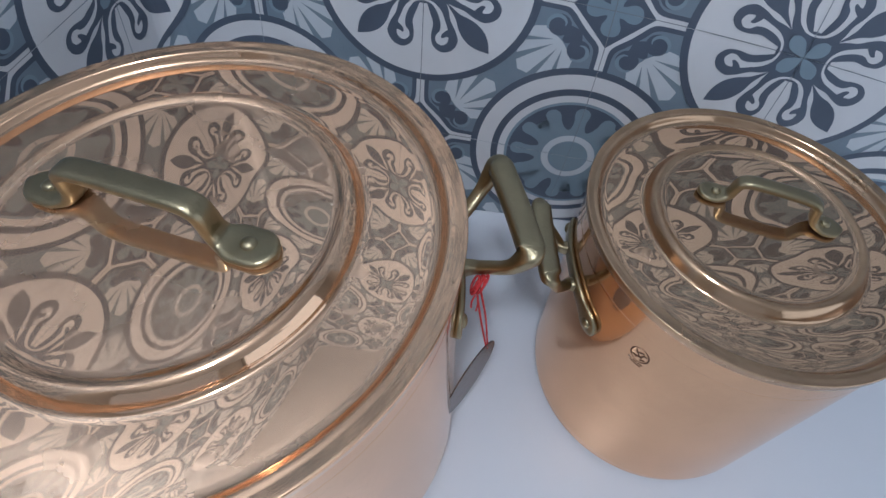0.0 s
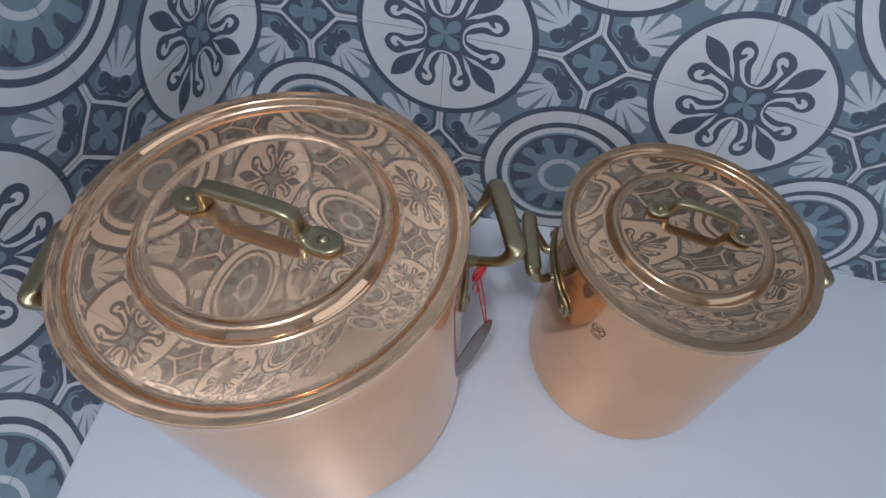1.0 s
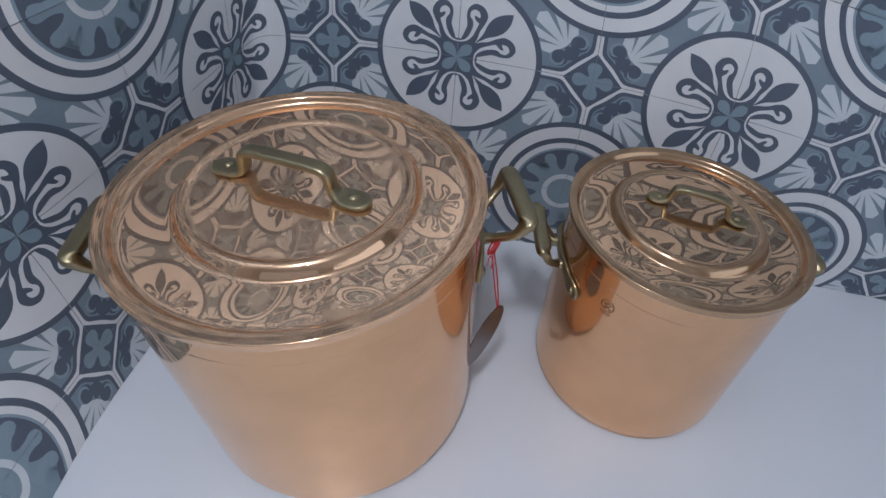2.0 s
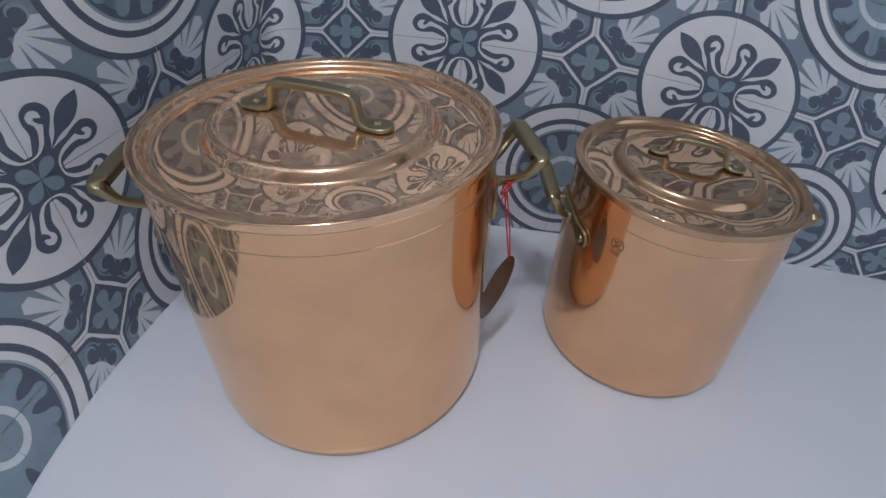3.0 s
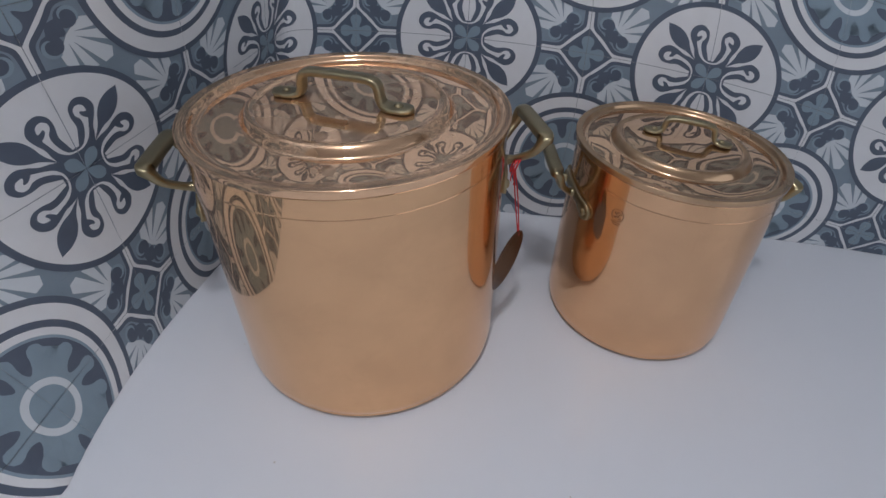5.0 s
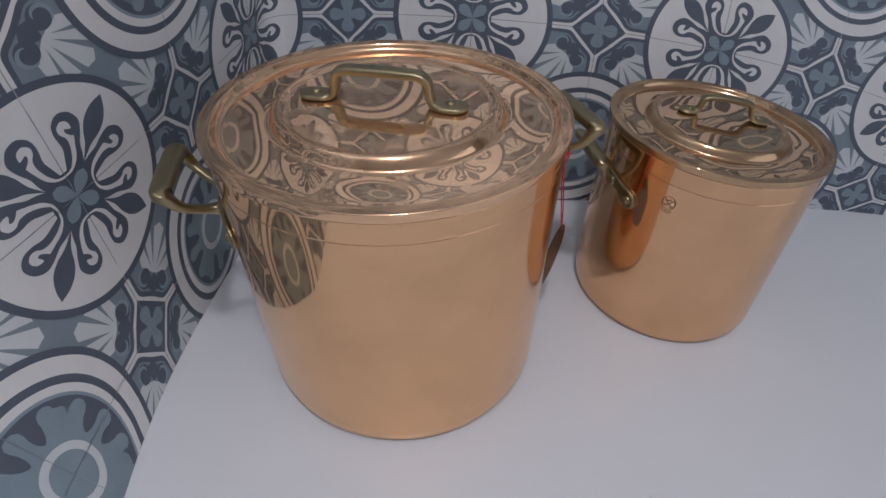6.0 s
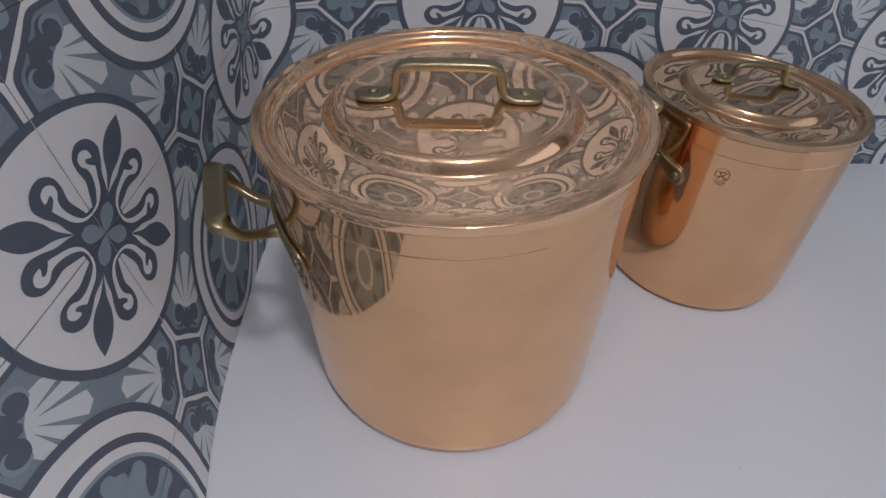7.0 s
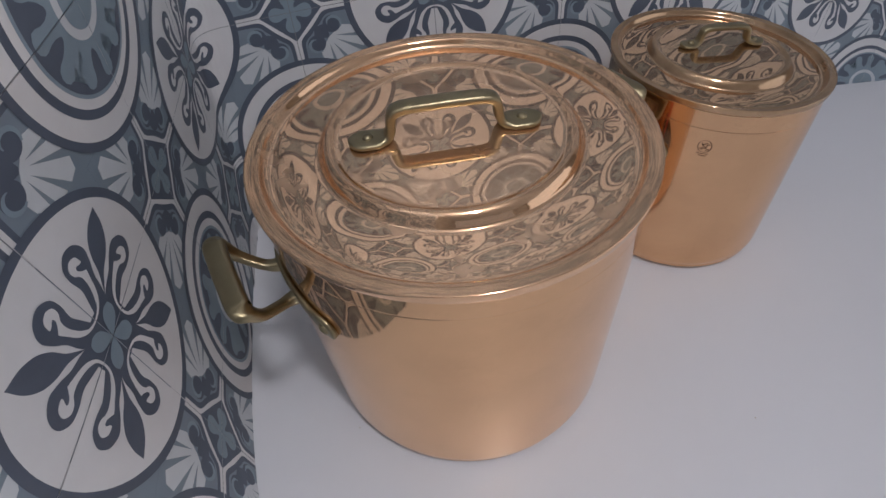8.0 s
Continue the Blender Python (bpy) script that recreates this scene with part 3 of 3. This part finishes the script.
def shear_to_view(pot, h, lean, rim_tilt):
    """Shear a pot by lean (metres at its rim) and slope its rim, to fit the camera's view."""
    for ob in pot.children_recursive:
        for v in ob.data.vertices:
            k = v.co.z / h
            rise = (rim_tilt[0] * v.co.x + rim_tilt[1] * v.co.y) * min(1.0, k)
            v.co.x, v.co.y, v.co.z = v.co.x + lean[0] * k, v.co.y + lean[1] * k, v.co.z + rise


BIG, SMALL = (-0.0345, -0.384), (0.3360, -0.2369)
big_pot = stock_pot("large polished copper stock pot with lid and brass handles", *BIG, 0.1722, 0.3173, 0.1756, ((26.5, 0.2815), (199, 0.2700)), 0.0405, 0.0440, 23, 1.13, 0.0021, (-0.0048, -0.0073, -3.3, 0.0655, 0.045, 0.029, 1.0), COPPER_BODY, [COPPER, COPPER_WORN, COPPER_PAN])
small_pot = stock_pot("smaller polished copper stock pot with lid and brass handles", *SMALL, 0.1276, 0.2525, 0.1310, ((21, 0.2120), (195, 0.2240)), 0.0345, 0.0315, 26, 1.0, 0.0022, (0.0073, 0.0094, -5.7, 0.0408, 0.0300, 0.022, 0.78), COPPER_BODY_PINK, [COPPER_DULL, COPPER_DULL_WORN, COPPER_DULL])

# an etched round mark on the smaller pot, as plain strokes
mark_az, mark_z, R = 238, 0.2085, 0.1278
marks = []
for k in range(22):
    w = 2 * math.pi * k / 22
    marks.append((0.0086 * math.cos(w), 0.0090 * math.sin(w), 0.0012, 0.0005 + 0.0003 * math.sin(2.3 * w + 0.6), w + math.pi / 2))
for a, b, ln, tn in ((0, 0.0038, 0.0030, 0.5), (-0.0022, 0.0008, 0.0030, -0.8), (0.0022, 0.0002, 0.0034, 1.1), (-0.0002, -0.0026, 0.0032, 0.1), (-0.0040, 0.0034, 0.0018, 1.8), (0.0044, 0.0030, 0.0018, 0.3), (-0.0038, -0.0040, 0.0024, -0.5), (0.0040, -0.0044, 0.0024, 0.6)):
    marks.append((a, b, ln, 0.0007, tn))
for a, b, ln in ((-0.0062, -0.0112, 0.0020), (-0.0010, -0.0116, 0.0022), (0.0046, -0.0112, 0.0024), (-0.0036, -0.0142, 0.0016), (0.0022, -0.0144, 0.0036)):
    marks.append((a, b, ln, 0.0006, 0.03 * a / 0.006))
bm = bmesh.new()
for a, b, ln, th, tn in [(0.86 * a, 0.86 * b, 0.86 * ln, 0.8 * th, tn) for a, b, ln, th, tn in marks]:
    vs = []
    for sx, sy in ((-1, -1), (1, -1), (1, 1), (-1, 1)):
        px, pz = a + sx * ln * math.cos(tn) - sy * th * math.sin(tn), b + sx * ln * math.sin(tn) + sy * th * math.cos(tn)
        w = radians(mark_az) + px / R
        vs.append(bm.verts.new((R * math.cos(w), R * math.sin(w), mark_z + pz)))
    bm.faces.new(vs)
bmesh.ops.solidify(bm, geom=bm.faces[:], thickness=-0.0003)
part("etched_mark", bm, ETCH, small_pot, "small dark etched round mark", smooth=False)
shear_to_view(small_pot, 0.2525, (-0.0016, 0.0132), (-0.045, 0.010))
shear_to_view(big_pot, 0.3173, (-0.0078, 0.0021), (0.009, 0.013))

# ---- tag on its thread ----
TAG_TOP, TAG_LOW = Vector((0.1577, -0.3292, 0.1613)), Vector((0.1342, -0.3799, 0.0965))
ax = (TAG_TOP - TAG_LOW).normalized()
wd = Vector((0, 0, 1)) - ax * ax.z
wd.normalize()
nr = (ax.cross(wd) * math.cos(radians(4)) + wd * math.sin(radians(4))).normalized()
wd = nr.cross(ax)
mid = (TAG_TOP + TAG_LOW) / 2
bm = bmesh.new()
outer = [(0.043 * math.cos(2 * math.pi * i / 48), 0.0225 * math.sin(2 * math.pi * i / 48)) for i in range(48)]
HOLE = (0.036, 0.002)
inner = [(HOLE[0] + 0.0018 * math.cos(2 * math.pi * i / 48), HOLE[1] + 0.0018 * math.sin(2 * math.pi * i / 48)) for i in range(48)]
for off in (-0.0006, 0.0006):
    ro = [bm.verts.new(mid + ax * a + wd * b + nr * off) for a, b in outer]
    ri = [bm.verts.new(mid + ax * a + wd * b + nr * off) for a, b in inner]
    for i in range(48):
        j = (i + 1) % 48
        bm.faces.new((ro[i], ro[j], ri[j], ri[i]))
bm.verts.ensure_lookup_table()
for base in (0, 48):
    for i in range(48):
        j = (i + 1) % 48
        bm.faces.new((bm.verts[base + i], bm.verts[base + j], bm.verts[96 + base + j], bm.verts[96 + base + i]))
bmesh.ops.recalc_face_normals(bm, faces=bm.faces[:])
tag = tagged(new("hanging_tag"), "oval dull metal tag on red thread tied to handle", "tag")
part("plate", bm, TAG_METAL, tag, smooth=False)
hole = mid + ax * HOLE[0] + wd * HOLE[1]
KNOT = Vector((0.1396, -0.3347, 0.2557))


def thread(pts, r=0.0008):
    line = smooth_line(pts, 6)
    return sweep(line, [(r, r)] * len(line), 8, up=(0.3, 0.9, 0.2), power=2)


for dx in (-0.0022, 0.0022):
    part("thread", thread([KNOT + Vector((dx * 0.3, dx, -0.006)), KNOT.lerp(hole, 0.5) + Vector((dx * 0.6, dx, 0)), hole + Vector((dx * 0.2, dx * 0.2, 0.0))]), RED, tag, "red thread")
for k in range(4):
    c = KNOT + Vector((0.0017 * (k - 1.5), 0.0007 * (k - 1.5), 0.0004 * (k % 2)))
    slant = 0.0009 * (-1) ** k
    pts = [c + Vector((0.0026 * math.sin(w) + slant * math.cos(w), -0.0068 * math.cos(w), 0.0070 * math.sin(w))) for w in [2 * math.pi * i / 10 for i in range(11)]]
    part("thread", thread(pts, 0.0009), RED, tag, "red thread")
part("thread", thread([KNOT + Vector((0.001, -0.007, -0.004)), KNOT + Vector((0.002, -0.009, -0.012)), KNOT + Vector((0.0015, -0.010, -0.020))], 0.0007), RED, tag, "red thread")
part("thread", thread([KNOT + Vector((-0.001, -0.007, -0.004)), KNOT + Vector((-0.0025, -0.010, -0.009)), KNOT + Vector((-0.002, -0.011, -0.015))], 0.0007), RED, tag, "red thread")

# ---- crumbs ----
for x, y, s in ((-0.0619, -0.6238, 0.0013), (0.2632, -0.5754, 0.0010), (-0.188, -0.4805, 0.0008)):
    bm = bmesh.new()
    bmesh.ops.create_icosphere(bm, subdivisions=2, radius=s)
    for v in bm.verts:
        v.co = v.co * (1 + 0.35 * noise.noise(v.co * 900)) * 1.0
        v.co.z = max(0, v.co.z * 0.4)
    c = tagged(link_mesh("crumb", bm, CRUMB_MAT), "tiny pale crumb lying on the white table", "crumb", group="crumbs")
    c.location = (x, y, 0.0002)
